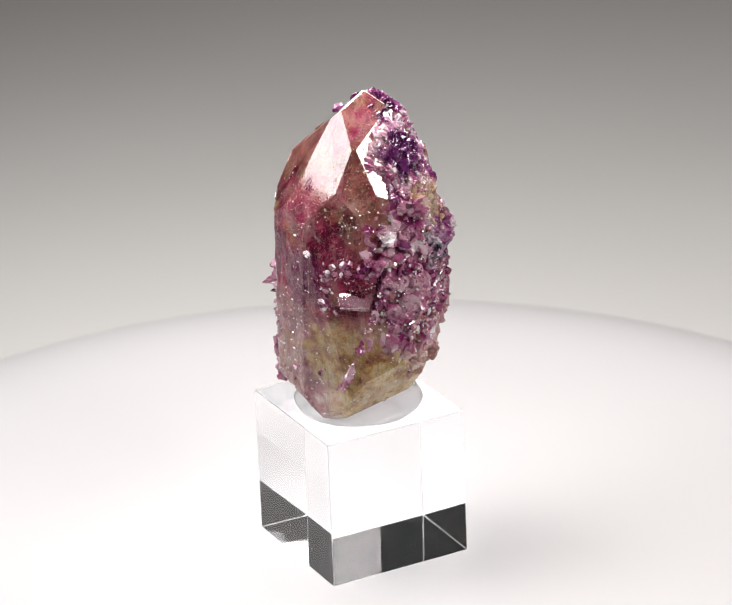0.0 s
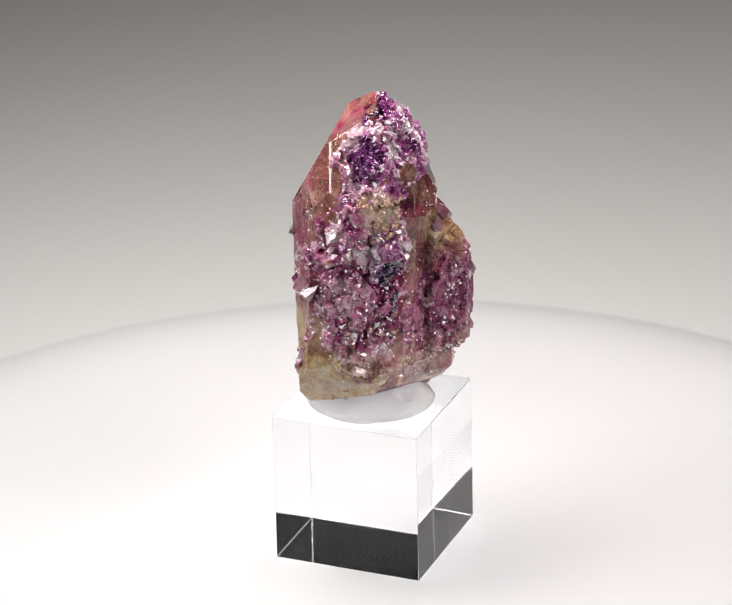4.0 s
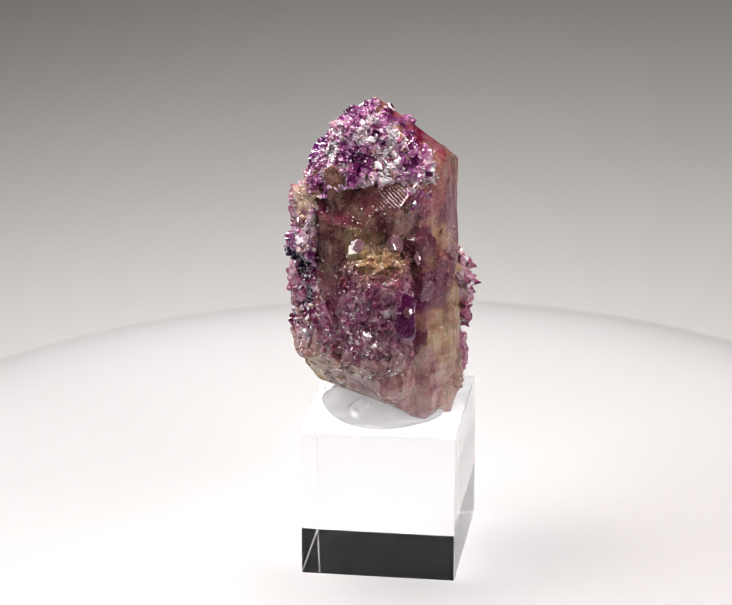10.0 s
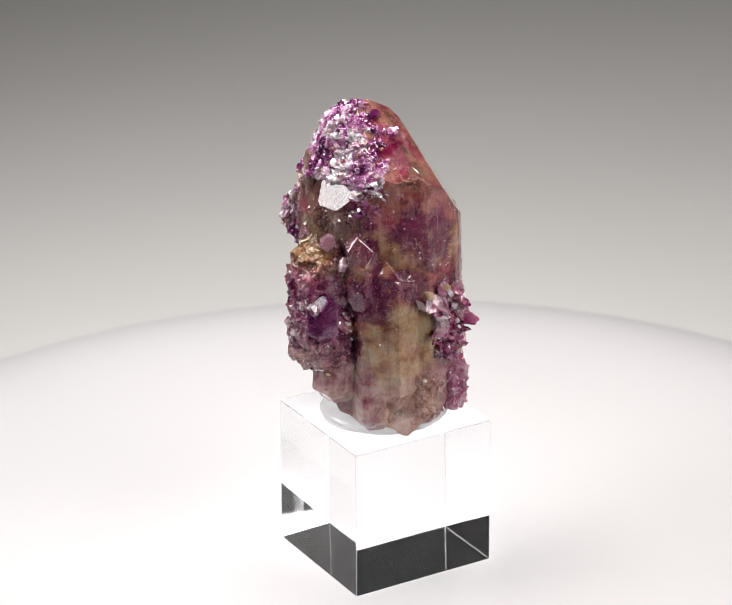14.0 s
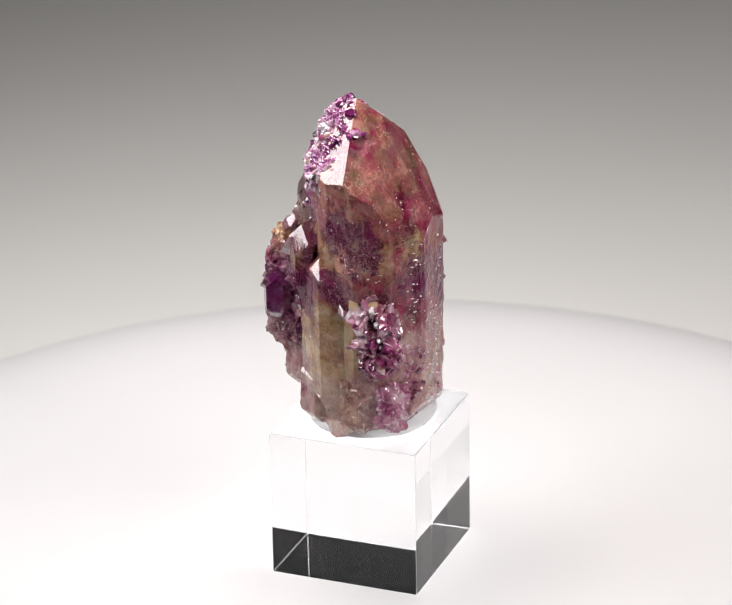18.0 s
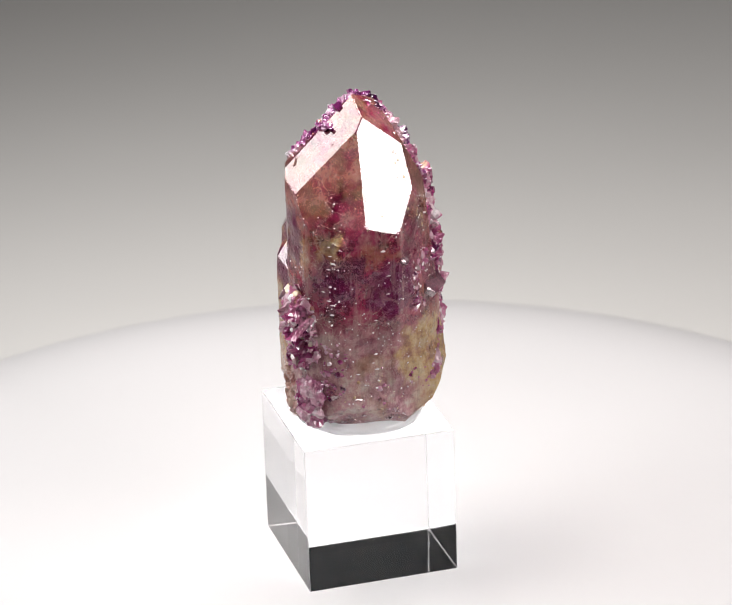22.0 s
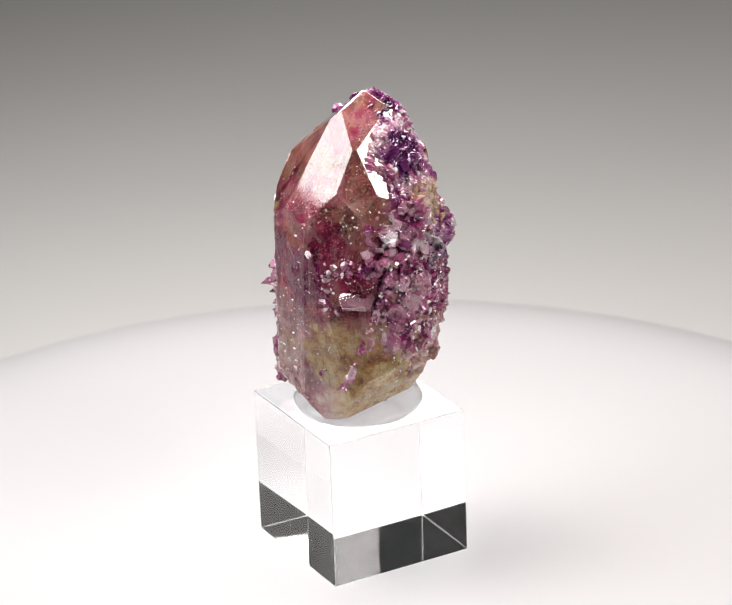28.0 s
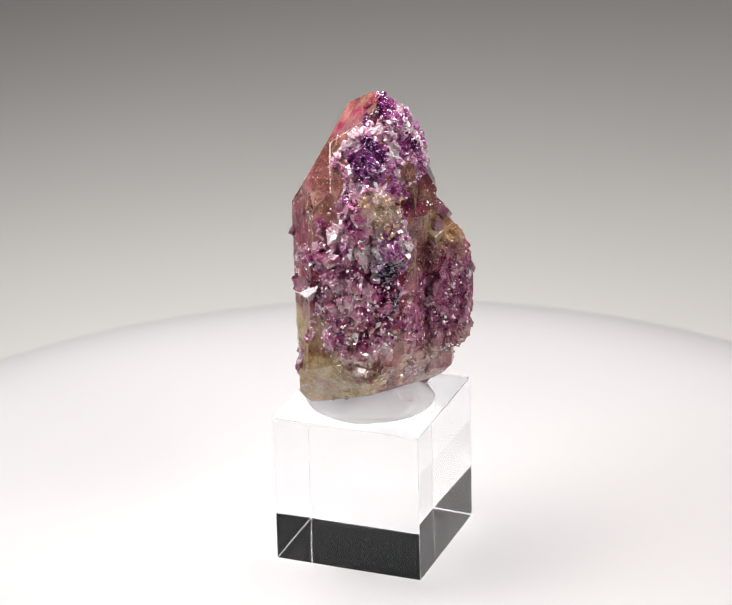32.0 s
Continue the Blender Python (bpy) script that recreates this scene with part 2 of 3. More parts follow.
def druse_stone(name, stops, clear=0.25, zoned=False, coat=0.65):
    m, nt, bsdf = material(name)
    where, xyz = body_place(nt)
    geo = nt.nodes.new("ShaderNodeNewGeometry")
    info = nt.nodes.new("ShaderNodeObjectInfo")
    n = node(nt, "ShaderNodeTexNoise", Scale=380.0, Detail=3.0)
    nt.links.new(where, n.inputs["Vector"])
    cells = nt.nodes.new("ShaderNodeTexVoronoi")
    cells.inputs["Scale"].default_value = 420.0
    nt.links.new(where, cells.inputs["Vector"])
    split = nt.nodes.new("ShaderNodeSeparateColor")
    nt.links.new(cells.outputs["Color"], split.inputs[0])
    pick = maths(nt, "FRACT", maths(nt, "ADD", split.outputs[0], maths(nt, "ADD", geo.outputs["Random Per Island"], info.outputs["Random"])))
    zone = node(nt, "ShaderNodeTexNoise", Scale=170.0, Detail=2.0)
    nt.links.new(where, zone.inputs["Vector"])
    fac = maths(nt, "ADD", maths(nt, "MULTIPLY", pick, 0.36), maths(nt, "ADD", maths(nt, "MULTIPLY", n.outputs["Fac"], 0.45), maths(nt, "MULTIPLY_ADD", zone.outputs["Fac"], 0.9, -0.37)))
    colour = ramp(nt, fac, stops)
    if zoned:
        for (x, y, z), r, (dark, light) in ((( 8.6, -4.4, 62.6), 3.6, ((0.78, 0.46, 0.30), (0.98, 0.88, 0.72))), ((12.0, -5.6, 53.4), 2.6, ((0.006, 0.005, 0.03), (0.14, 0.08, 0.20))),
                                            ((12.5, -3.5, 48.0), 1.8, ((0.03, 0.015, 0.06), (0.30, 0.20, 0.34))), ((6.0, -5.5, 71.0), 3.6, ((0.06, 0.002, 0.06), (0.34, 0.06, 0.30)))):
            d = nt.nodes.new("ShaderNodeVectorMath")
            d.operation = "DISTANCE"
            nt.links.new(where, d.inputs[0])
            d.inputs[1].default_value = (x * MM, y * MM, z * MM)
            ragged = maths(nt, "ADD", d.outputs["Value"], maths(nt, "MULTIPLY_ADD", n.outputs["Fac"], 0.006, -0.003))
            colour = mix(nt, span(nt, ragged, 1.15 * r * MM, 0.8 * r * MM), colour, ramp(nt, fac, [(0.2, dark), (0.9, light)]))
        below = maths(nt, "MULTIPLY", maths(nt, "MULTIPLY", span(nt, xyz[2], 0.041, 0.036), span(nt, xyz[0], -0.002, 0.001)), 0.7)
        colour = mix(nt, below, colour, ramp(nt, fac, [(0.2, (0.30, 0.12, 0.06)), (0.55, (0.62, 0.38, 0.22)), (0.9, (0.88, 0.72, 0.52))]))
    nt.links.new(colour, bsdf.inputs["Base Color"])
    bsdf.inputs["Transmission Weight"].default_value = clear
    bsdf.inputs["IOR"].default_value = 1.6
    bsdf.inputs["Roughness"].default_value = 0.09
    bsdf.inputs["Coat Weight"].default_value = coat
    bsdf.inputs["Coat Roughness"].default_value = 0.03
    bsdf.inputs["Coat IOR"].default_value = 1.75
    fine = node(nt, "ShaderNodeTexNoise", Scale=1500.0, Detail=4.0, Roughness=0.65)
    nt.links.new(where, fine.inputs["Vector"])
    relief(nt, bsdf, fine.outputs["Fac"], 0.14, 0.0003)
    return m


ACRYLIC, GROUND_EDGE, PUTTY = clear_acrylic(), ground_edge(), putty_gel()
STONE = crystal_stone("zoned_crystal")
SHARD = druse_stone("clear_shard", [(0.2, (0.26, 0.08, 0.14)), (0.55, (0.52, 0.28, 0.34)), (0.9, (0.82, 0.66, 0.68))], 0.6, False, 1.0)
PURPLE = druse_stone("purple_druse", [(0.16, (0.08, 0.010, 0.045)), (0.34, (0.34, 0.035, 0.16)), (0.50, (0.60, 0.19, 0.34)), (0.66, (0.80, 0.50, 0.59)), (0.85, (0.97, 0.91, 0.93))], 0.40, True)
LILAC = druse_stone("lilac_druse", [(0.16, (0.06, 0.006, 0.05)), (0.33, (0.30, 0.03, 0.22)), (0.48, (0.56, 0.18, 0.42)), (0.64, (0.84, 0.62, 0.74)), (0.83, (0.97, 0.93, 0.95))], 0.48, True)
VIOLET = druse_stone("violet_druse", [(0.1, (0.06, 0.003, 0.045)), (0.5, (0.22, 0.025, 0.14)), (0.9, (0.48, 0.18, 0.38))], 0.5, False, 0.5)
# near-white grains: glints put into the colour, besides some truly pale crystals
PALE_GLINT = druse_stone("pale_painted_glints", [(0.1, (0.88, 0.80, 0.82)), (0.9, (0.98, 0.95, 0.96))], 0.15)
NAVY = druse_stone("dark_druse", [(0.1, (0.006, 0.005, 0.018)), (0.6, (0.03, 0.015, 0.06)), (0.95, (0.16, 0.07, 0.20))], 0.3)
HONEY = druse_stone("honey_druse", [(0.1, (0.56, 0.32, 0.16)), (0.5, (0.82, 0.60, 0.38)), (0.9, (0.94, 0.84, 0.68))], 0.4)


# ---- mesh helpers ----
def mesh_of(bm, name, mat, smooth=False):
    me = bpy.data.meshes.new(name)
    bm.to_mesh(me)
    bm.free()
    me.materials.append(mat)
    if smooth:
        for poly in me.polygons:
            poly.use_smooth = True
    return me


def part(name, bm, mat, parent, label="", smooth=False):
    ob = new(name, mesh_of(bm, name, mat, smooth))
    ob.parent = parent
    return tagged(ob, label)


def stamp_place(me, m=Matrix.Identity(4)):
    """Keep each vertex's place in the specimen for the colour zones."""
    at = me.attributes.new("place", "FLOAT_VECTOR", "POINT")
    for v in me.vertices:
        at.data[v.index].vector = m @ v.co


def stamp_polish(me, least=0.0, most=1.0):
    """Tip facets are bright as glass, prism sides are etched."""
    at = me.attributes.new("polish", "FLOAT", "POINT")
    for v in me.vertices:
        k = min(1.0, max(0.0, (v.normal.z - 0.26) / 0.05))
        at.data[v.index].value = least + (most - least) * k


def facet(az, elev, r, z=0.0):
    """A crystal face: the way it looks (degrees) and a point of it, r mm out from the axis at height z mm."""
    a, e = radians(az), radians(elev)
    n = Vector((math.cos(a) * math.cos(e), math.sin(a) * math.cos(e), math.sin(e)))
    return n, n.dot(Vector((r * math.cos(a), r * math.sin(a), z)))


def shifted(faces, x, y, z=0.0):
    return [(n, d + n.dot(Vector((x, y, z)))) for n, d in faces]


def cut_crystal(faces, bevel=0.12):
    """The convex body that the faces bound, in metres, its edges worn by bevel mm."""
    bm = bmesh.new()
    bmesh.ops.create_cube(bm, size=240.0)
    for n, d in faces:
        got = bmesh.ops.bisect_plane(bm, geom=bm.verts[:] + bm.edges[:] + bm.faces[:], dist=1e-5, plane_co=n * d, plane_no=n, clear_outer=True)
        rim = [e for e in got["geom_cut"] if isinstance(e, bmesh.types.BMEdge)]
        if rim:
            bmesh.ops.edgeloop_fill(bm, edges=rim)
    bmesh.ops.remove_doubles(bm, verts=bm.verts, dist=0.02)
    bmesh.ops.recalc_face_normals(bm, faces=bm.faces)
    if bevel:
        bmesh.ops.bevel(bm, geom=bm.edges[:], offset=bevel, segments=2, profile=0.6, affect="EDGES", clamp_overlap=True)
    bmesh.ops.scale(bm, vec=(MM, MM, MM), verts=bm.verts)
    return bm


def refine(bm, longest):
    """Split edges until none is longer than this (metres)."""
    bmesh.ops.triangulate(bm, faces=bm.faces)
    for _ in range(9):
        edges = [e for e in bm.edges if e.calc_length() > longest]
        if not edges:
            break
        bmesh.ops.subdivide_edges(bm, edges=edges, cuts=1)
        bmesh.ops.triangulate(bm, faces=[f for f in bm.faces if len(f.verts) > 3])
    bm.normal_update()


def ribbed(bm, deep=0.36):
    """Upright growth ribs and small hollows on the prism faces; the tip's facets stay flat."""
    refine(bm, 0.8 * MM)
    moves = []
    for v in bm.verts:
        p = v.co / MM
        upright = max(0.0, min(1.0, (0.34 - abs(v.normal.z)) / 0.2))
        rib = 0.55 * noise.noise(Vector((p.x * 0.36, p.y * 0.36, p.z * 0.05))) + 0.16 * noise.noise(Vector((p.x * 0.9, p.y * 0.9, p.z * 0.2)))
        pit = 0.5 * noise.noise(p * 0.3) + 0.28 * noise.noise(p * 0.8) + 0.14 * noise.noise(p * 1.9)
        moves.append(v.normal * MM * (upright * deep * (rib + pit) + 0.003 * noise.noise(p * 0.9)))
    for v, d in zip(bm.verts, moves):
        v.co += d


def jagged(bm, grain, deep, longest=0.38):
    """A crust of grown-together blocky crystals: each cell of the surface is a small tilted facet."""
    refine(bm, longest * MM)
    moves = []
    for v in bm.verts:
        p = v.co / MM
        lift = 0.0
        for k, (g, amount) in enumerate(((grain, 1.0), (grain * 0.45, 0.5), (grain * 0.22, 0.15))):
            q = p / g + Vector((9.1 * k, 0, 0))
            c = noise.voronoi(q)[1][0]
            r = noise.cell_vector(c * 13.7 + Vector((0.37, 0.11, 0.73)))
            lift += amount * ((r.x - 0.5) * 0.8 + (q - c).dot((r - Vector((0.5, 0.5, 0.5))) * 2.4))
        moves.append(v.normal * MM * deep * lift)
    for v, d in zip(bm.verts, moves):
        v.co += d


def reach(faces, c, u):
    """From the inner point c along u to the nearest face: the place and its normal, in mm."""
    best, way = 1e9, None
    for n, d in faces:
        k = n.dot(u)
        if k > 1e-6:
            t = (d - n.dot(c)) / k
            if t < best:
                best, way = t, n
    return c + u * best, way


def column(radius, low, top, tips, turn=0.0, sides=6, foot=-40):
    """A prism with a faceted tip. tips: (az, elev, r at the top)."""
    out = [facet(turn + 360 * k / sides, 0, radius * (1.0 + 0.08 * math.sin(2.1 * k + turn))) for k in range(sides)]
    out += [facet(a, e, r, top) for a, e, r in tips]
    return out + [facet(turn + 60 * k, foot, radius * 0.75, low) for k in range(6)] + [facet(0, -88, 0, low - 1)]


def plate(az, elev, half_long, half_wide, thick, at, turn=0.0):
    """A flat six-sided crystal whose broad face looks (az, elev), turned in its own plane."""
    n = facet(az, elev, 0)[0]
    e = Matrix.Rotation(radians(turn), 3, n) @ Vector((-math.sin(radians(az)), math.cos(radians(az)), 0))
    f = n.cross(e)
    c = Vector(at)
    rim = [(f, half_wide), (-f, half_wide)] + [((e * a + f * b).normalized(), half_long * 0.9) for a, b in ((1, 0.5), (1, -0.35), (-1, 0.4), (-1, -0.6))]
    return [(u, r + u.dot(c)) for u, r in rim + [(n, 0.0), (-n, thick)]]


# ---- the setting ----
def box(bm, lo, hi):
    got = bmesh.ops.create_cube(bm, size=1.0)["verts"]
    for v in got:
        v.co = Vector([l + (h - l) * (c + 0.5) for l, h, c in zip(lo, hi, v.co)])
    return got


def build_setting():
    bm = bmesh.new()
    box(bm, (-1.2, -1.4, -0.045), (1.2, 0.9, -0.0145))
    tagged(new("table_top", mesh_of(bm, "table_top", TABLE)), "dark plain table under the pale sheet", "table top", kind="structure")
    bm = bmesh.new()
    box(bm, (-0.5, -0.06, -0.0145), (0.5, 0.62, -0.0125))
    tagged(new("backdrop", mesh_of(bm, "backdrop", SHEET)), "pale grey matt sheet lying under and behind the turntable", "backdrop", kind="structure")
    for name, lo, hi in (("wall_north", (-1.2, 0.9, -0.045), (1.2, 0.95, 1.6)), ("wall_south", (-1.2, -1.45, -0.045), (1.2, -1.4, 1.6)),
                         ("wall_west", (-1.25, -1.45, -0.045), (-1.2, 0.95, 1.6)), ("wall_east", (1.2, -1.45, -0.045), (1.25, 0.95, 1.6)),
                         ("ceiling", (-1.25, -1.45, 1.6), (1.25, 0.95, 1.65))):
        bm = bmesh.new()
        box(bm, lo, hi)
        tagged(new(name, mesh_of(bm, name, ROOM)), "dark plain room surface out of the light", "ceiling" if name == "ceiling" else "wall", kind="structure")


def lathe(profile, sides=128):
    bm = bmesh.new()
    rings = []
    for r, z in profile:
        if r < 1e-9:
            rings.append([bm.verts.new((0, 0, z))])
        else:
            rings.append([bm.verts.new((r * math.cos(2 * math.pi * k / sides), r * math.sin(2 * math.pi * k / sides), z)) for k in range(sides)])
    for a, b in zip(rings, rings[1:]):
        for k in range(sides):
            j = (k + 1) % sides
            if len(a) == 1:
                bm.faces.new((a[0], b[k], b[j]))
            elif len(b) == 1:
                bm.faces.new((a[k], a[j], b[0]))
            else:
                bm.faces.new((a[k], a[j], b[j], b[k]))
    bmesh.ops.recalc_face_normals(bm, faces=bm.faces)
    return bm


def build_turntable():
    thing = tagged(new("turntable"), "round white glossy motorised display turntable", "turntable")
    R = 0.108
    top = -0.00036
    crown = [(0.078 + 0.03 * k / 14, top - 0.0033 * (k / 14) ** 3) for k in range(15)]
    rim = [(R + 0.0022 * math.sin(radians(a)), -0.0036 - 0.0042 * (1 - math.cos(radians(a)))) for a in range(30, 91, 10)]
    part("platter", lathe([(0, top), (0.05, top), *crown, *rim, (R + 0.0015, -0.0088), (R, -0.0095), (0, -0.0095)], 192), WHITE_DISC, thing, smooth=True)
    part("foot", lathe([(0, -0.0096), (0.082, -0.0096), (0.082, -0.0124), (0, -0.0124)], 96), WHITE_DISC, thing)
    return thing


BLOCK_AT, BLOCK_TURN = (-1.73, 1.79), 28.8


def build_block():
    bm = bmesh.new()
    box(bm, (-12.5, -12.5, -0.34), (12.5, 12.5, 24.8))
    bmesh.ops.bevel(bm, geom=bm.edges[:], offset=0.07, segments=2, profile=0.5, affect="EDGES")
    m = Matrix.Rotation(radians(BLOCK_TURN), 4, "Z")
    for v in bm.verts:
        v.co = m @ v.co
        v.co.x += BLOCK_AT[0] - 0.0161 * v.co.z
        v.co.y += BLOCK_AT[1] + 0.0090 * v.co.z
    bmesh.ops.scale(bm, vec=(MM, MM, MM), verts=bm.verts)
    frosted = [f.index for f in bm.faces if f.calc_area() < 1e-5]
    ob = new("acrylic_block", mesh_of(bm, "acrylic_block", ACRYLIC))
    ob.data.materials.append(GROUND_EDGE)
    for k in frosted:
        ob.data.polygons[k].material_index = 1
    ob.visible_shadow = False
    rng = random.Random(3)
    for k in range(16):
        bm = bmesh.new()
        bmesh.ops.create_icosphere(bm, subdivisions=1, radius=rng.uniform(0.05, 0.11) * MM)
        at = m @ Vector((rng.uniform(-11, 11), rng.uniform(-11, 11), 0.0))
        bmesh.ops.translate(bm, verts=bm.verts, vec=Vector((at.x + BLOCK_AT[0], at.y + BLOCK_AT[1], 0.3)) * MM)
        part("dust_speck", bm, WHITE_DISC, ob)
    return tagged(ob, "clear polished acrylic cube standing on the turntable", "display stand")


def build_putty():
    bm = lathe([(0, 28.4)] + [(0.6 * k, 28.4 - 0.0125 * (0.6 * k) ** 2 - 0.00012 * (0.6 * k) ** 4) for k in range(1, 17)] + [(10.1, 25.9), (10.4, 25.4), (10.2, 25.0), (9.6, 24.85), (0, 24.85)], 96)
    for v in bm.verts:
        n = noise.noise(Vector((v.co.x, v.co.y, 3.0)) * 0.22)
        x, y = v.co.x * (1 + 0.04 * n) - 2.1, v.co.y * (1 + 0.04 * n) + 1.6
        if v.co.z > 25.2:
            v.co.z += 0.6 * n
            away = math.hypot((x - 5.4) / 1.4, y - 2.4)   # a thumb dent with a raised rim
            v.co.z += 0.8 * math.exp(-((away - 1.4) / 0.5) ** 2) - 1.5 * math.exp(-(away / 0.85) ** 2)
        v.co.x, v.co.y = x, y
    bmesh.ops.scale(bm, vec=(MM, MM, MM), verts=bm.verts)
    ob = new("mounting_putty", mesh_of(bm, "mounting_putty", PUTTY, True))
    ob.visible_shadow = False
    return tagged(ob, "clear whitish pad of mounting putty on the acrylic block", "putty")


# ---- the mineral specimen ----
MAIN = [facet(172, 0, 15.0), facet(190, 0, 14.4), facet(210, 0, 12.4), facet(232, -1, 11.9, 55), facet(252, 5, 10.8, 50), facet(285, 6, 10.8, 46), facet(152, 0, 15.5), facet(130, 0, 14.4), facet(78, 0, 10.9), facet(104, 0, 12.9),
        facet(50, 0, 10.9), facet(10, 0, 10.6), facet(-35, 2, 10.0, 50),
        facet(220, 29, 8.7, 66.1), facet(189, 30, 10.4, 65.8), facet(160, 46, 8.4, 71.5), facet(261, 50, 1.4, 75.8),
        facet(95, 45, 9.6, 71), facet(52, 28, 9.75, 65.4), facet(15, 20, 8.8, 65.4), facet(5, 22, 8.3, 69), facet(-65, 28, 7.4, 67), facet(268, 20, 9.0, 64), facet(20, 55, 5.0, 75.5),
        facet(-13, -70, 10.0, 31.3), facet(200, -38, 12.0, 29), facet(250, -40, 11.0, 28), facet(150, -40, 14.0, 28.5), facet(175, -62, 10.0, 25.8), facet(0, -32, 8.8, 34.6), facet(-60, -30, 9.6, 33)]
FRONT = [facet(-84, 0, 11.3), facet(-58, 2, 12.2, 46), facet(-30, 0, 11.7), facet(-5, 0, 10.9), facet(25, 0, 10.5), facet(-50, 40, 11.0, 57), facet(-85, 45, 10.6, 55),
         facet(0, -32, 9.2, 34.6), facet(-60, -30, 11.5, 37), facet(200, 20, 3.5, 46), facet(77, 28, 1.0, 49), facet(95, 0, 4.5), facet(150, 0, 3.0), facet(-20, 50, 9.0, 63), facet(-25, -75, 8, 35)]
RIDGE = shifted([facet(-13, 0, 3.4), facet(-13, 35, 2.2, 4), facet(77, 0, 1.3), facet(257, 0, 3.8), facet(40, 25, 3.2, 2), facet(-60, 25, 3.2, 2), facet(167, 0, 5),
                 facet(-13, 70, 0, 9.0), facet(-10, -38, 2.6, -1.5), facet(0, -88, 0, -9)], 10.0, -3.0, 56.5)
SIDE = [
    shifted(column(2.5, 48.0, 58.4, [(101, 27, 1.2), (30, 45, 1.7), (172, 48, 0.8), (270, 50, 2.0), (10, 48, 1.7)], 11, 6, -22), 1.3, 11.3),
    shifted(column(5.2, 36.5, 57.6, [(50, 36, 2.0), (-9, 42, 1.8), (30, 55, 1.4), (100, 45, 2.2), (120, 42, 2.6), (220, 35, 3.2)], 46), 7.2, 7.5),
    shifted(column(1.7, 62.0, 69.2, [(112, 30, 1.0), (20, 45, 0.8), (220, 45, 1.5)], 82), -6.2, 9.6),
    shifted(column(2.3, 42.8, 49.8, [(66, 42, 0.5), (180, 45, 1.0), (300, 45, 1.2)], 60), 7.5, 12.4),
    shifted(column(3.5, 31, 38.5, [(60, 50, 2.4), (180, 50, 2.5), (300, 50, 2.0)], 40), 5.2, 8.4),
    shifted(column(3.6, 26.6, 36.0, [(90, 50, 2.0), (200, 55, 2.0), (320, 50, 2.0)], 90), -0.5, 9.6),
    shifted(column(2.3, 28.0, 35.0, [(150, 46, 1.6), (60, 52, 1.6), (250, 50, 2.0), (330, 50, 2.0)], 122, 6, -34), -13.0, 6.6),
    shifted(column(3.0, 27, 35.0, [(140, 50, 1.5), (250, 50, 2.0), (20, 50, 2.0)], 130), -8.0, 8.8),
    plate(261, 50, 3.0, 1.6, 1.2, (-2.2, -11.1, 48.5)) + shifted([facet(220, 29, 1.8)], -2.2, -11.1, 48.5),
    shifted(column(2.6, 50, 58.6, [(-9, 42, 1.0), (82, 43, 1.0), (38, 52, 0.8), (200, 50, 2.5), (140, 48, 2.2)], 8), 8.0, 5.6),
    shifted(column(2.5, 44, 66.5, [(8, 10, 2.3), (120, 40, 2.0), (230, 40, 2.0)], -22, 6, -50), 7.6, 0.9),
    shifted(column(5.8, 30.5, 56.5, [(150, 44, 0.2), (112, 40, 2.2), (60, 46, 2.0), (200, 45, 1.0), (300, 40, 3.0)], 130, 7, -26), -3.0, 8.2),
    plate(128, 22, 3.0, 0.75, 1.4, (-7.4, 10.8, 52.4), 28),
]
# small flat crystals whose bright faces stand out of the crust: az, elev, half length, half width, place
SHARDS = [(-126, 35, 1.0, 0.7, (-9.7, -8.0, 55.0)), (-82, 35, 1.7, 0.8, (7.7, -8.4, 59.2)), (-87, 38, 1.6, 1.3, (2.7, -7.6, 65.0)), (-87, 33, 0.9, 1.6, (0.7, -6.3, 70.2)),
          (17, 30, 1.4, 1.2, (10.4, 6.1, 58.0)), (25, 30, 0.9, 0.9, (10.5, 12.9, 48.6)), (48, 30, 1.0, 1.0, (8.9, 14.6, 48.2)), (45, 30, 0.7, 2.0, (4.5, 13.4, 55.5)),
          (42, 30, 0.7, 1.1, (12.0, 3.3, 46.4)), (94, 30, 0.8, 1.8, (-8.0, 12.4, 47.6)), (88, 35, 1.6, 1.7, (6.4, 10.9, 58.2)), (-120, 32, 0.7, 0.5, (-6.5, -9.3, 52.4)),
          (-105, 36, 1.0, 0.5, (1.6, -10.6, 56.5)), (-95, 34, 1.2, 0.5, (4.5, -10.4, 53.0)), (-70, 33, 0.9, 0.6, (6.5, -10.6, 44.0)), (-110, 30, 0.8, 0.6, (2.0, -11.2, 40.5)),
          (158, 32, 1.0, 1.2, (-14.9, 6.4, 44.8)), (150, 30, 0.9, 1.0, (-13.4, 8.9, 39.5)), (160, 34, 0.7, 0.6, (-9.5, 10.4, 46.0)), (-20, 32, 0.8, 0.9, (12.6, -4.2, 60.5))]
UPPER = [facet(-68, 28, 8.1, 67), facet(-30, 22, 9.6, 66), facet(8, 20, 9.7, 66), facet(-88, 18, 9.2, 60), facet(188, 6, 1.4, 60), facet(77, 0, 0.3), facet(0, -88, 0, 50), facet(-80, -40, 9.5, 52), facet(-40, 60, 4.6, 75), facet(261, 50, 0.8, 75.8), facet(-22, 0, 10.8), facet(12, 0, 9.6), facet(-18, -30, 10.4, 56)]
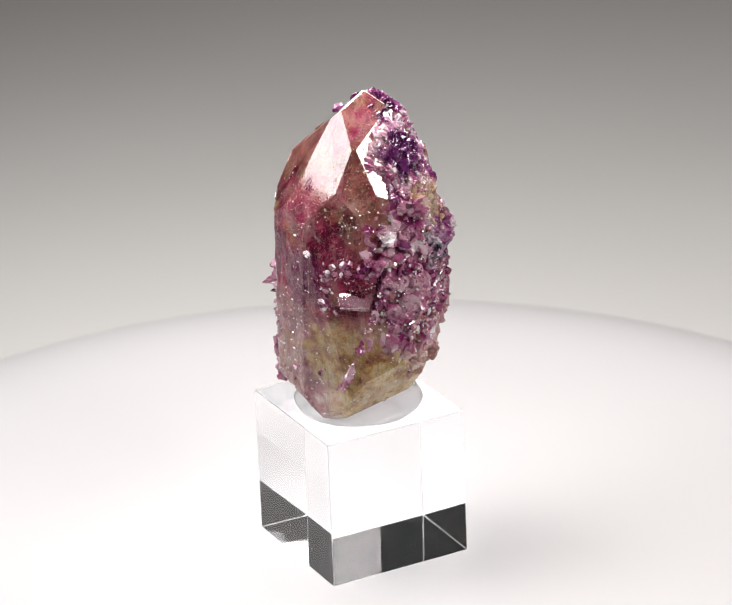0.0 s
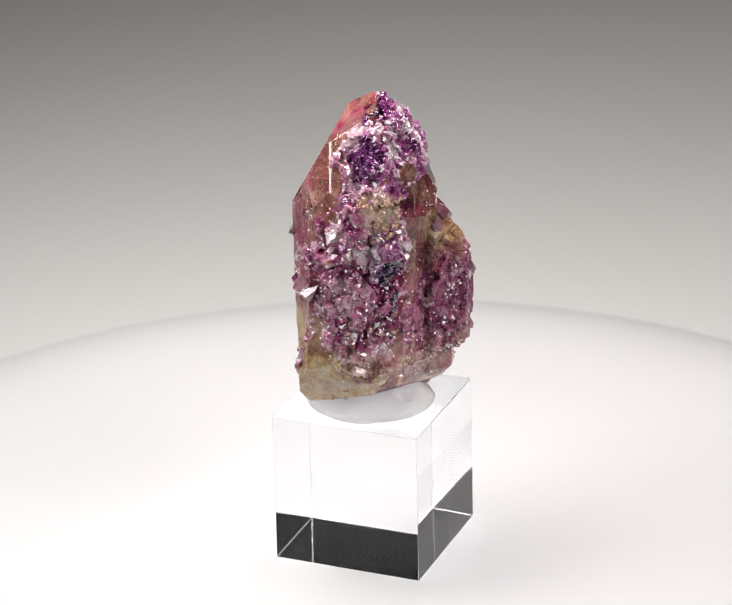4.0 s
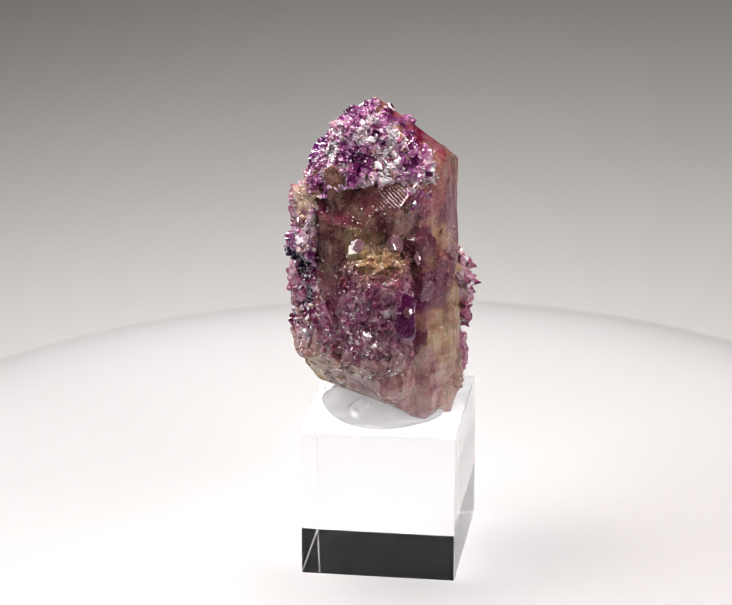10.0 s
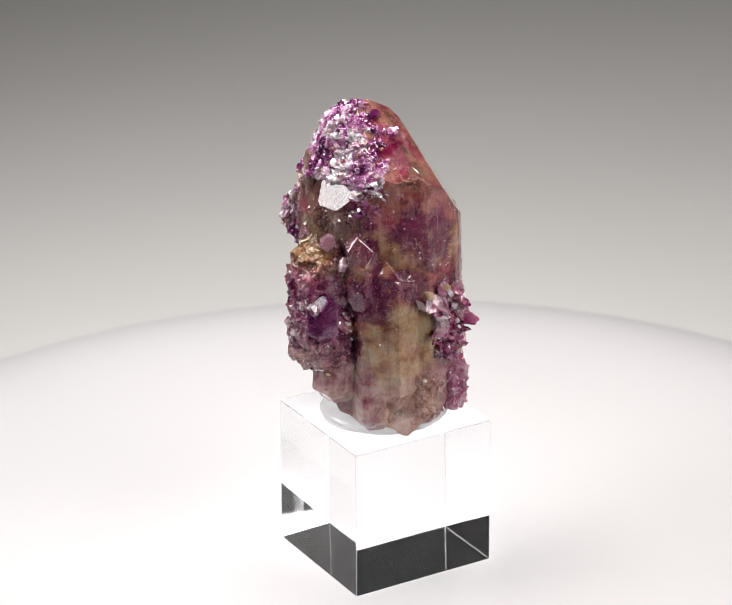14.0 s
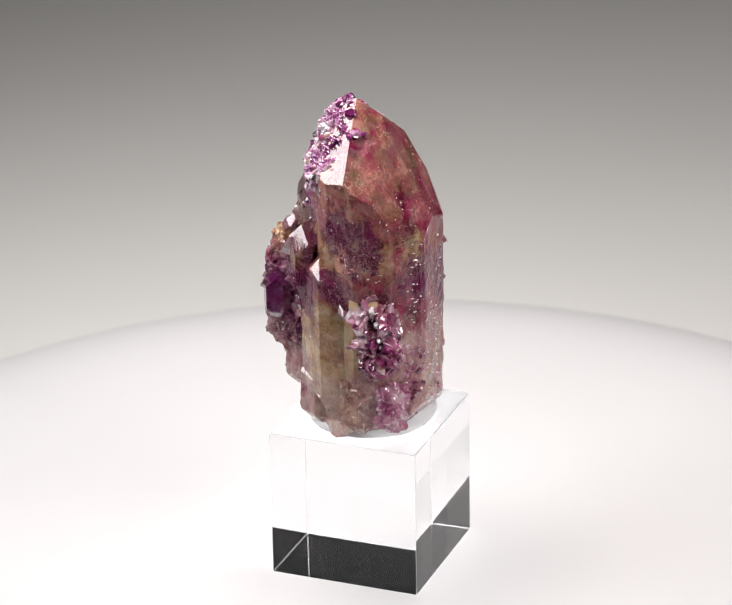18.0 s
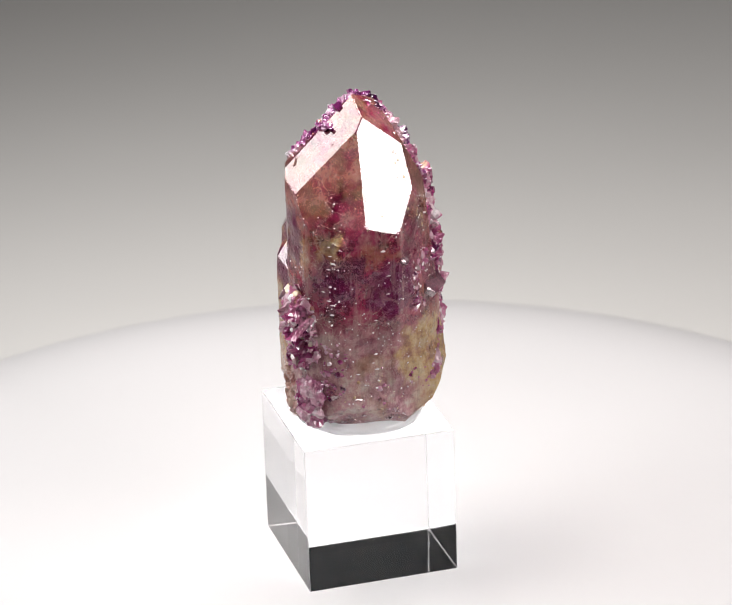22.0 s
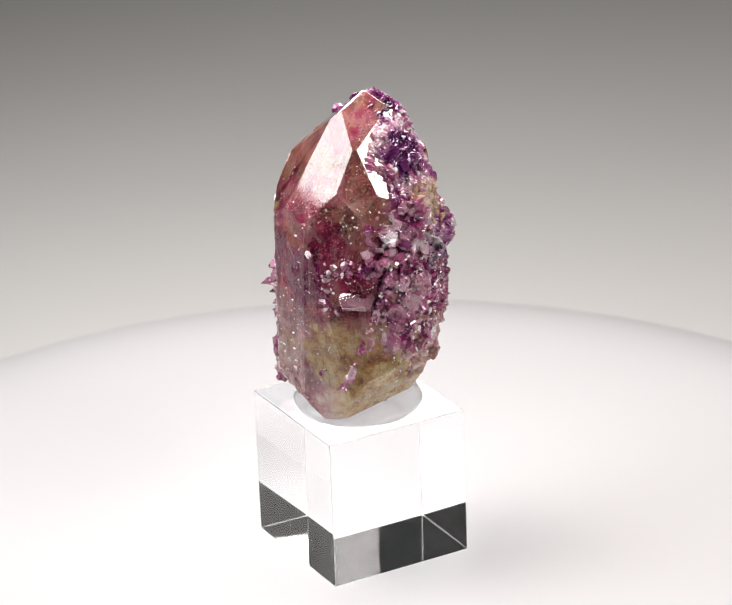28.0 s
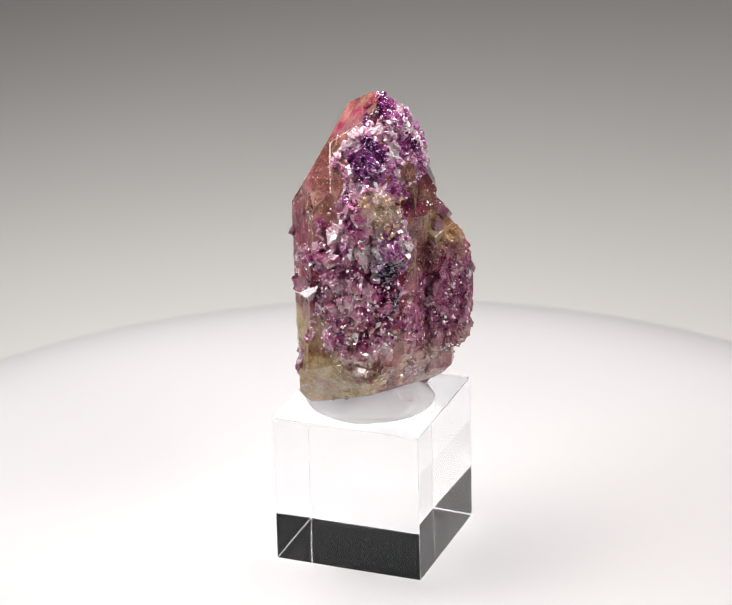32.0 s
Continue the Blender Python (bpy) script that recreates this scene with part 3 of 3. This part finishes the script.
CAP = [facet(95, 45, 9.8, 71), facet(50, 22, 9.1, 68), facet(5, 22, 8.6, 69), facet(20, 55, 6.4, 75.5), facet(-65, 28, 7.8, 67), facet(128, 46, 9.3, 71), facet(125, 5, 11.0, 66), facet(-50, 50, 4.6, 75),
       facet(0, -86, 0, 63.5), facet(50, -45, 9.5, 67.6), facet(215, 10, 0.6, 70), facet(261, 50, 0.9, 75.8), facet(160, 46, 8.0, 71.5)]
KNOT = shifted(column(3.1, -6, 5, [(60, 40, 2), (180, 40, 2), (300, 40, 2)]), -11.5, 7.7, 43.6)


def small_crystal_mesh(name, mat, sides, point, squat):
    """A stubby crystal 1 m across, shared by many."""
    bm = bmesh.new()
    ring = [(0.5 * (1 + 0.18 * math.sin(3.7 * k)) * math.cos(2 * math.pi * k / sides), 0.5 * math.sin(2 * math.pi * k / sides)) for k in range(sides)]
    low = [bm.verts.new((x * 0.8, y * 0.8, -0.5)) for x, y in ring]
    mid = [bm.verts.new((x, y, squat)) for x, y in ring]
    top = [bm.verts.new((x * point + 0.06, y * point, squat + 0.5 * (1 - point))) for x, y in ring]
    for a, b in ((low, mid), (mid, top)):
        for k in range(sides):
            bm.faces.new((a[k], a[(k + 1) % sides], b[(k + 1) % sides], b[k]))
    bm.faces.new(top)
    bm.faces.new(low[::-1])
    return mesh_of(bm, name, mat)


def outward(n, spread, rng):
    u = Vector((rng.gauss(0, spread), rng.gauss(0, spread), rng.gauss(0, spread))) + n
    return u.normalized().to_track_quat("Z", "Y").to_matrix().to_4x4() @ Matrix.Rotation(rng.uniform(0, 6.3), 4, "Z")


def build_specimen():
    thing = tagged(new("mineral_specimen"), "zoned purple and honey-brown crystal specimen crusted with small crystals", "crystal")

    def body(name, faces, mat, label, bevel=0.12, shape=None, sharp=28, polish=1.0):
        bm = cut_crystal(faces, bevel)
        if shape:
            shape(bm)
        ob = part(name, bm, mat, thing, label, sharp > 0)
        if sharp:
            ob.data.set_sharp_from_angle(angle=radians(sharp))
        stamp_place(ob.data)
        stamp_polish(ob.data, 0.0, polish)
        return ob

    body("main_crystal", MAIN, STONE, "large wine-red and honey-coloured pointed crystal", 0.16, ribbed)
    body("druse_mass", FRONT, PURPLE, "purple crusted mass of grown-together crystals", 0, lambda bm: jagged(bm, 2.9, 0.75), 0)
    body("druse_shoulder", UPPER, PURPLE, "plum and rose crust of blocky crystals", 0, lambda bm: jagged(bm, 3.0, 0.9), 0)
    body("druse_ridge", RIDGE, LILAC, "pink and purple ridge with an amber patch", 0, lambda bm: jagged(bm, 1.8, 0.6), 0)
    body("druse_cap", CAP, LILAC, "sugary lilac crust over the tip", 0, lambda bm: jagged(bm, 1.5, 0.6, 0.28), 0)
    body("crystal_knot", KNOT, PURPLE, "rounded knot of small plum-coloured crystals", 0, lambda bm: jagged(bm, 2.4, 1.2), 0)
    for k, faces in enumerate(SIDE):
        if k == 6:
            body("side_crystal", faces, PURPLE, "stubby plum crystal with a grainy skin near the foot", 0, lambda bm: jagged(bm, 1.9, 0.5), 0)
        elif k == 7:
            body("side_crystal", faces, STONE, "rose-coloured grainy crystal near the foot", 0, lambda bm: jagged(bm, 2.6, 0.45), 0, 0.5)
        elif k == 5:
            body("side_crystal", faces, STONE, "rose-coloured blocky crystal near the foot", 0.25, lambda bm: ribbed(bm, 0.6), 28, 0.8)
        elif k == 1:
            body("side_crystal", faces, STONE, "smaller plum side crystal with a honey-coloured tip", 0.4, lambda bm: jagged(bm, 2.4, 0.6), 0, 0.12)
        elif k == 4:
            body("side_crystal", faces, STONE, "smaller plum-brown side crystal with a grainy skin", 0.25, lambda bm: ribbed(bm, 0.6), 28, 0.7)
        elif k == 8:
            body("side_crystal", faces, SHARD, "flat clear crystal with a mirror-bright face", 0.08)
        elif k == 3:
            body("side_crystal", faces, VIOLET, "short violet crystal with a bright tip", 0.12, lambda bm: ribbed(bm, 0.1))
        else:
            body("side_crystal", faces, STONE, "smaller brownish purple side crystal", 0.15, lambda bm: ribbed(bm, 0.3))

    for k, (az, elev, half_long, half_wide, at) in enumerate(SHARDS):
        body("side_crystal", plate(az, elev, half_long * 0.8, half_wide * 0.8, 1.6, at, 17 * (k % 5 - 2)), SHARD, "small clear pinkish crystal with a bright flat face", 0.08)

    plate_at = Vector((-2.3, -10.9, 48.6))
    rng = random.Random(7)
    kinds = {}
    for mat, key in ((PURPLE, "purple"), (LILAC, "lilac"), (VIOLET, "violet"), (NAVY, "dark"), (HONEY, "honey"), (STONE, "stone"), (PALE_GLINT, "pale")):
        kinds[key] = [small_crystal_mesh("small_crystal", mat, s, p, q) for s, p, q in ((6, 0.25, 0.3), (4, 0.6, 0.2), (5, 0.45, 0.4), (6, 0.7, 0.1))]
        for me in kinds[key]:
            stamp_place(me, Matrix.Diagonal((0.002, 0.002, 0.002, 1)))
            stamp_polish(me, 1.0, 1.0)
    lumps = {key: [] for key in kinds}
    count = [0]

    def tint(p):
        """Which kind of small crystal grows at a place (mm)."""
        az = math.degrees(math.atan2(p.y, p.x))
        if abs(az + 26) < 9 and 50.5 < p.z < 56:
            return "dark" if rng.random() < 0.7 else "violet"
        if abs(az + 22) < 9 and 58 < p.z < 66:
            return "honey" if rng.random() < 0.8 else "purple"
        if math.hypot(p.x - 8.6, p.y + 4.4) < 3.6 and abs(p.z - 62.6) < 3.2:
            return "honey"
        if p.z < 38 and p.x > 0 and rng.random() < 0.6:
            return "honey" if rng.random() < 0.5 else "stone"
        if rng.random() < 0.11:
            return "pale"
        if p.z > 62 and rng.random() < 0.7:
            return "lilac" if rng.random() < 0.6 else "violet"
        return "violet" if rng.random() < 0.10 else ("stone" if rng.random() < 0.08 else "purple")

    def grow(p, n, size, key, spread=0.45):
        m = Matrix.Translation(p * MM) @ outward(n, spread, rng) @ Matrix.Diagonal((size * MM * rng.uniform(0.7, 1.2), size * MM * rng.uniform(0.6, 1.1), size * MM * rng.uniform(0.55, 1.0), 1))
        me = rng.choice(kinds[key])
        if size > 1.3 and count[0] < 300:
            count[0] += 1
            ob = new("small_crystal", me)
            ob.parent, ob.matrix_local = thing, m
        else:
            lumps[key].append((me, m))

    def crust(faces, c, number, sizes, keep, spread=0.45, key=None):
        c = Vector(c)
        done = 0
        while done < number:
            u = Vector((rng.gauss(0, 1), rng.gauss(0, 1), rng.gauss(0, 1.2))).normalized()
            p, n = reach(faces, c, u)
            if keep(p):
                size = sizes[0] + (sizes[1] - sizes[0]) * rng.random() ** 2.2
                grow(p - n * 0.36 * size, n, size, key or tint(p), spread)
                done += 1

    def azimuth(p):
        return math.degrees(math.atan2(p.y, p.x))

    def bare(p):
        """Off the two bright facets beside the tip."""
        return all(n.dot(p) < d - 0.35 for n, d in (facet(261, 50, 1.4, 75.8), facet(160, 46, 8.4, 71.5)) if p.x < 1.2)

    crust(FRONT, (4, -4, 46), 520, (0.5, 2.2), lambda p: p.x > -2.6 and p.y < 3 and azimuth(p) < 40 and (p - plate_at).length > 3.4)
    crust(RIDGE, (10, -2.4, 57), 220, (0.6, 1.7), lambda p: p.x > 8 and 54 < p.z < 65)
    crust(CAP, (2, 4, 67), 520, (0.3, 1.7), lambda p: p.z > (67.0 if 28 < azimuth(p) < 72 else 63.5) + 2.0 * noise.noise(p * 0.3) and -70 < math.degrees(math.atan2(p.y - 2.5, p.x - 0.5)) < 140 and bare(p))
    crust(KNOT, (-12.0, 8.0, 43), 60, (1.0, 2.7), lambda p: True, 0.28)
    crust(KNOT, (-12.0, 8.0, 43), 34, (1.0, 2.8), lambda p: True, 0.3, "stone")
    crust(KNOT, (-12.0, 8.0, 43), 16, (0.7, 1.8), lambda p: True, 0.35, "pale")
    for x, y, z, size in ((-11.6, 8.8, 48.4, 2.8), (-9.4, 10.6, 48.6, 2.6), (-12.6, 6.8, 47.6, 2.0)):
        grow(Vector((x, y, z)), Vector((x, y, 10)).normalized(), size, "honey", 0.25)
    crust(SIDE[1], (7.4, 7.7, 44), 300, (0.6, 1.8), lambda p: 33 < p.z < 52 and -30 < azimuth(p) < 75)
    crust(SIDE[4], (5.2, 8.4, 34), 60, (0.4, 1.4), lambda p: azimuth(p) < 60)
    # near-white specks stand in for the sparkle of the prism sides
    crust(MAIN, (0, 0, 48), 1900, (0.10, 0.46), lambda p: p.z < 66 and noise.noise(p * 0.22) > -0.05, 0.9, "pale")
    for k in (0, 11):
        mid = Vector((1.3, 11.3)) if k == 0 else Vector((-3.0, 8.2))
        crust(SIDE[k], (mid.x, mid.y, 52 if k == 0 else 44), 90, (0.14, 0.5), lambda p: True, 0.9, "pale")
    crust(UPPER, (3, -3, 60), 200, (0.6, 2.6), lambda p: p.y < 2 and p.x > -1.3 and bare(p))
    crust(MAIN, (0, 0, 50), 150, (0.6, 2.2), lambda p: 45.5 + 2 * noise.noise(p * 0.5) < p.z < 54 and 228 < azimuth(p) % 360 < 275 and (p - plate_at).length > 3.6)
    crust(MAIN, (0, -2, 40), 150, (0.5, 2.2), lambda p: p.z < 37 and -75 < azimuth(p) < 35)
    crust(MAIN, (-1, -3, 62), 80, (0.2, 0.8), lambda p: 57 < p.z < 73 and 246 < azimuth(p) % 360 < 272, 0.5, "stone")
    crust(MAIN, (0, 0, 40), 70, (0.8, 2.8), lambda p: p.z < 33 and 125 < azimuth(p) % 360 < 215, 0.45, "stone")
    crust(MAIN, (0, 0, 60), 150, (0.10, 0.55), lambda p: 55 < p.z < 73 and 140 < azimuth(p) % 360 < 255 and noise.noise(p * 0.35) > 0.22, 0.9, "honey")
    crust(MAIN, (0, 0, 60), 60, (0.15, 0.6), lambda p: p.z > 66 and 225 < azimuth(p) % 360 < 290 and bare(p), 0.7, "honey")
    crust(MAIN, (0, 0, 40), 110, (0.4, 1.5), lambda p: p.z < 38 and 185 < azimuth(p) % 360 < 300 and noise.noise(p * 0.3) > -0.05, 0.5, "purple")
    crust(MAIN, (0, 0, 40), 90, (0.3, 1.1), lambda p: p.z < 36 and 175 < azimuth(p) % 360 < 300, 0.5, "honey")
    crust(MAIN, (2, 4, 64), 170, (0.4, 1.7), lambda p: 62.5 < p.z < 69 and (-12 < azimuth(p) < 26 or 74 < azimuth(p) < 112) and noise.noise(p * 0.4) > -0.1, 0.5, "lilac")
    for k in range(12):
        p = Vector((-3.6 + rng.gauss(0, 0.7), 5.5 + rng.gauss(0, 0.8), 74.4))
        grow(p, Vector((-0.65, 0.24, 0.72)), rng.uniform(0.7, 1.5), "lilac", 0.4)
    grow(Vector((-1.4, 4.0, 76.8)), Vector((-0.5, 0.5, 0.7)), 2.4, "violet", 0.1)
    crust(MAIN, (0, 2, 60), 130, (0.5, 1.9), lambda p: 54 < p.z < 66 and 20 < azimuth(p) < 112 and noise.noise(p * 0.35) > -0.1 and (p - Vector((5.8, 7.8, 65.0))).length > 4.2, 0.3, "stone")
    # fine grains between the larger crystals of the crusts; the pale ones are painted glints
    crust(FRONT, (4, -4, 46), 420, (0.25, 0.7), lambda p: p.x > -2.0 and p.y < 3 and azimuth(p) < 40, 0.9, "pale")
    crust(FRONT, (4, -4, 46), 260, (0.3, 0.9), lambda p: p.x > -2.0 and p.y < 3 and azimuth(p) < 40 and p.z > 40, 0.8, "violet")
    crust(UPPER, (3, -3, 60), 160, (0.25, 0.7), lambda p: p.y < 2 and p.x > -1.3 and bare(p), 0.9, "pale")
    crust(SIDE[1], (7.4, 7.7, 44), 300, (0.2, 0.6), lambda p: 33 < p.z < 54 and -30 < azimuth(p) < 90, 0.9, "pale")
    crust(SIDE[1], (7.4, 7.7, 44), 240, (0.3, 0.9), lambda p: 33 < p.z < 52 and -30 < azimuth(p) < 90, 0.8, "violet")
    # upright rows of near-white dashes, painted as glints on the etched sides
    for az, low, high, number in ((167, 43, 59, 13), (181, 36, 52, 8), (196, 33, 46, 8), (152, 38, 50, 6), (205, 48, 58, 5)):
        for k in range(number):
            u = Vector((math.cos(radians(az + rng.gauss(0, 2.2))), math.sin(radians(az + rng.gauss(0, 2.2))), 0))
            p, n = reach(MAIN, Vector((0, 0, low + (high - low) * (k + rng.uniform(0.1, 0.9)) / number)), u)
            side = Vector((-n.y, n.x, 0)).normalized()
            turn = Matrix((side, n.cross(side), n)).transposed().to_4x4()
            size = Matrix.Diagonal((rng.uniform(0.2, 0.8) * MM, rng.uniform(0.10, 0.26) * MM, 0.4 * MM, 1))
            lumps["pale"].append((kinds["pale"][1], Matrix.Translation(p * MM) @ turn @ Matrix.Rotation(rng.gauss(0.35, 0.25), 4, "X") @ size))
    crust(MAIN, (0, 0, 40), 130, (0.5, 1.5), lambda p: p.z < 42 and 160 < azimuth(p) % 360 < 178, 0.4, "purple")

    for key, items in lumps.items():
        if not items:
            continue
        verts, faces = [], []
        for me, m in items:
            base = len(verts)
            verts += [m @ v.co for v in me.vertices]
            faces += [[base + i for i in f.vertices] for f in me.polygons]
        me = bpy.data.meshes.new("crystal_crust")
        me.from_pydata(verts, [], faces)
        me.materials.append(items[0][0].materials[0])
        stamp_place(me)
        stamp_polish(me, 1.0, 1.0)
        ob = new("crystal_crust", me)
        ob.parent = thing
        # most of the pale crust is glints painted as near-white grains
        tagged(ob, "crust of tiny glittering " + key + " crystals", kind="stuff")
    return thing


build_setting()
TURNTABLE = build_turntable()
BLOCK = build_block()
PAD = build_putty()
SPECIMEN = build_specimen()


def motions():
    turn = [(k * 0.5, pose(0, 0, 0, 0, 0, -360.0 * k * 0.5 / PERIOD)) for k in range(65)]
    for thing in (TURNTABLE, BLOCK, PAD, SPECIMEN):
        walk(thing, turn)


motions()
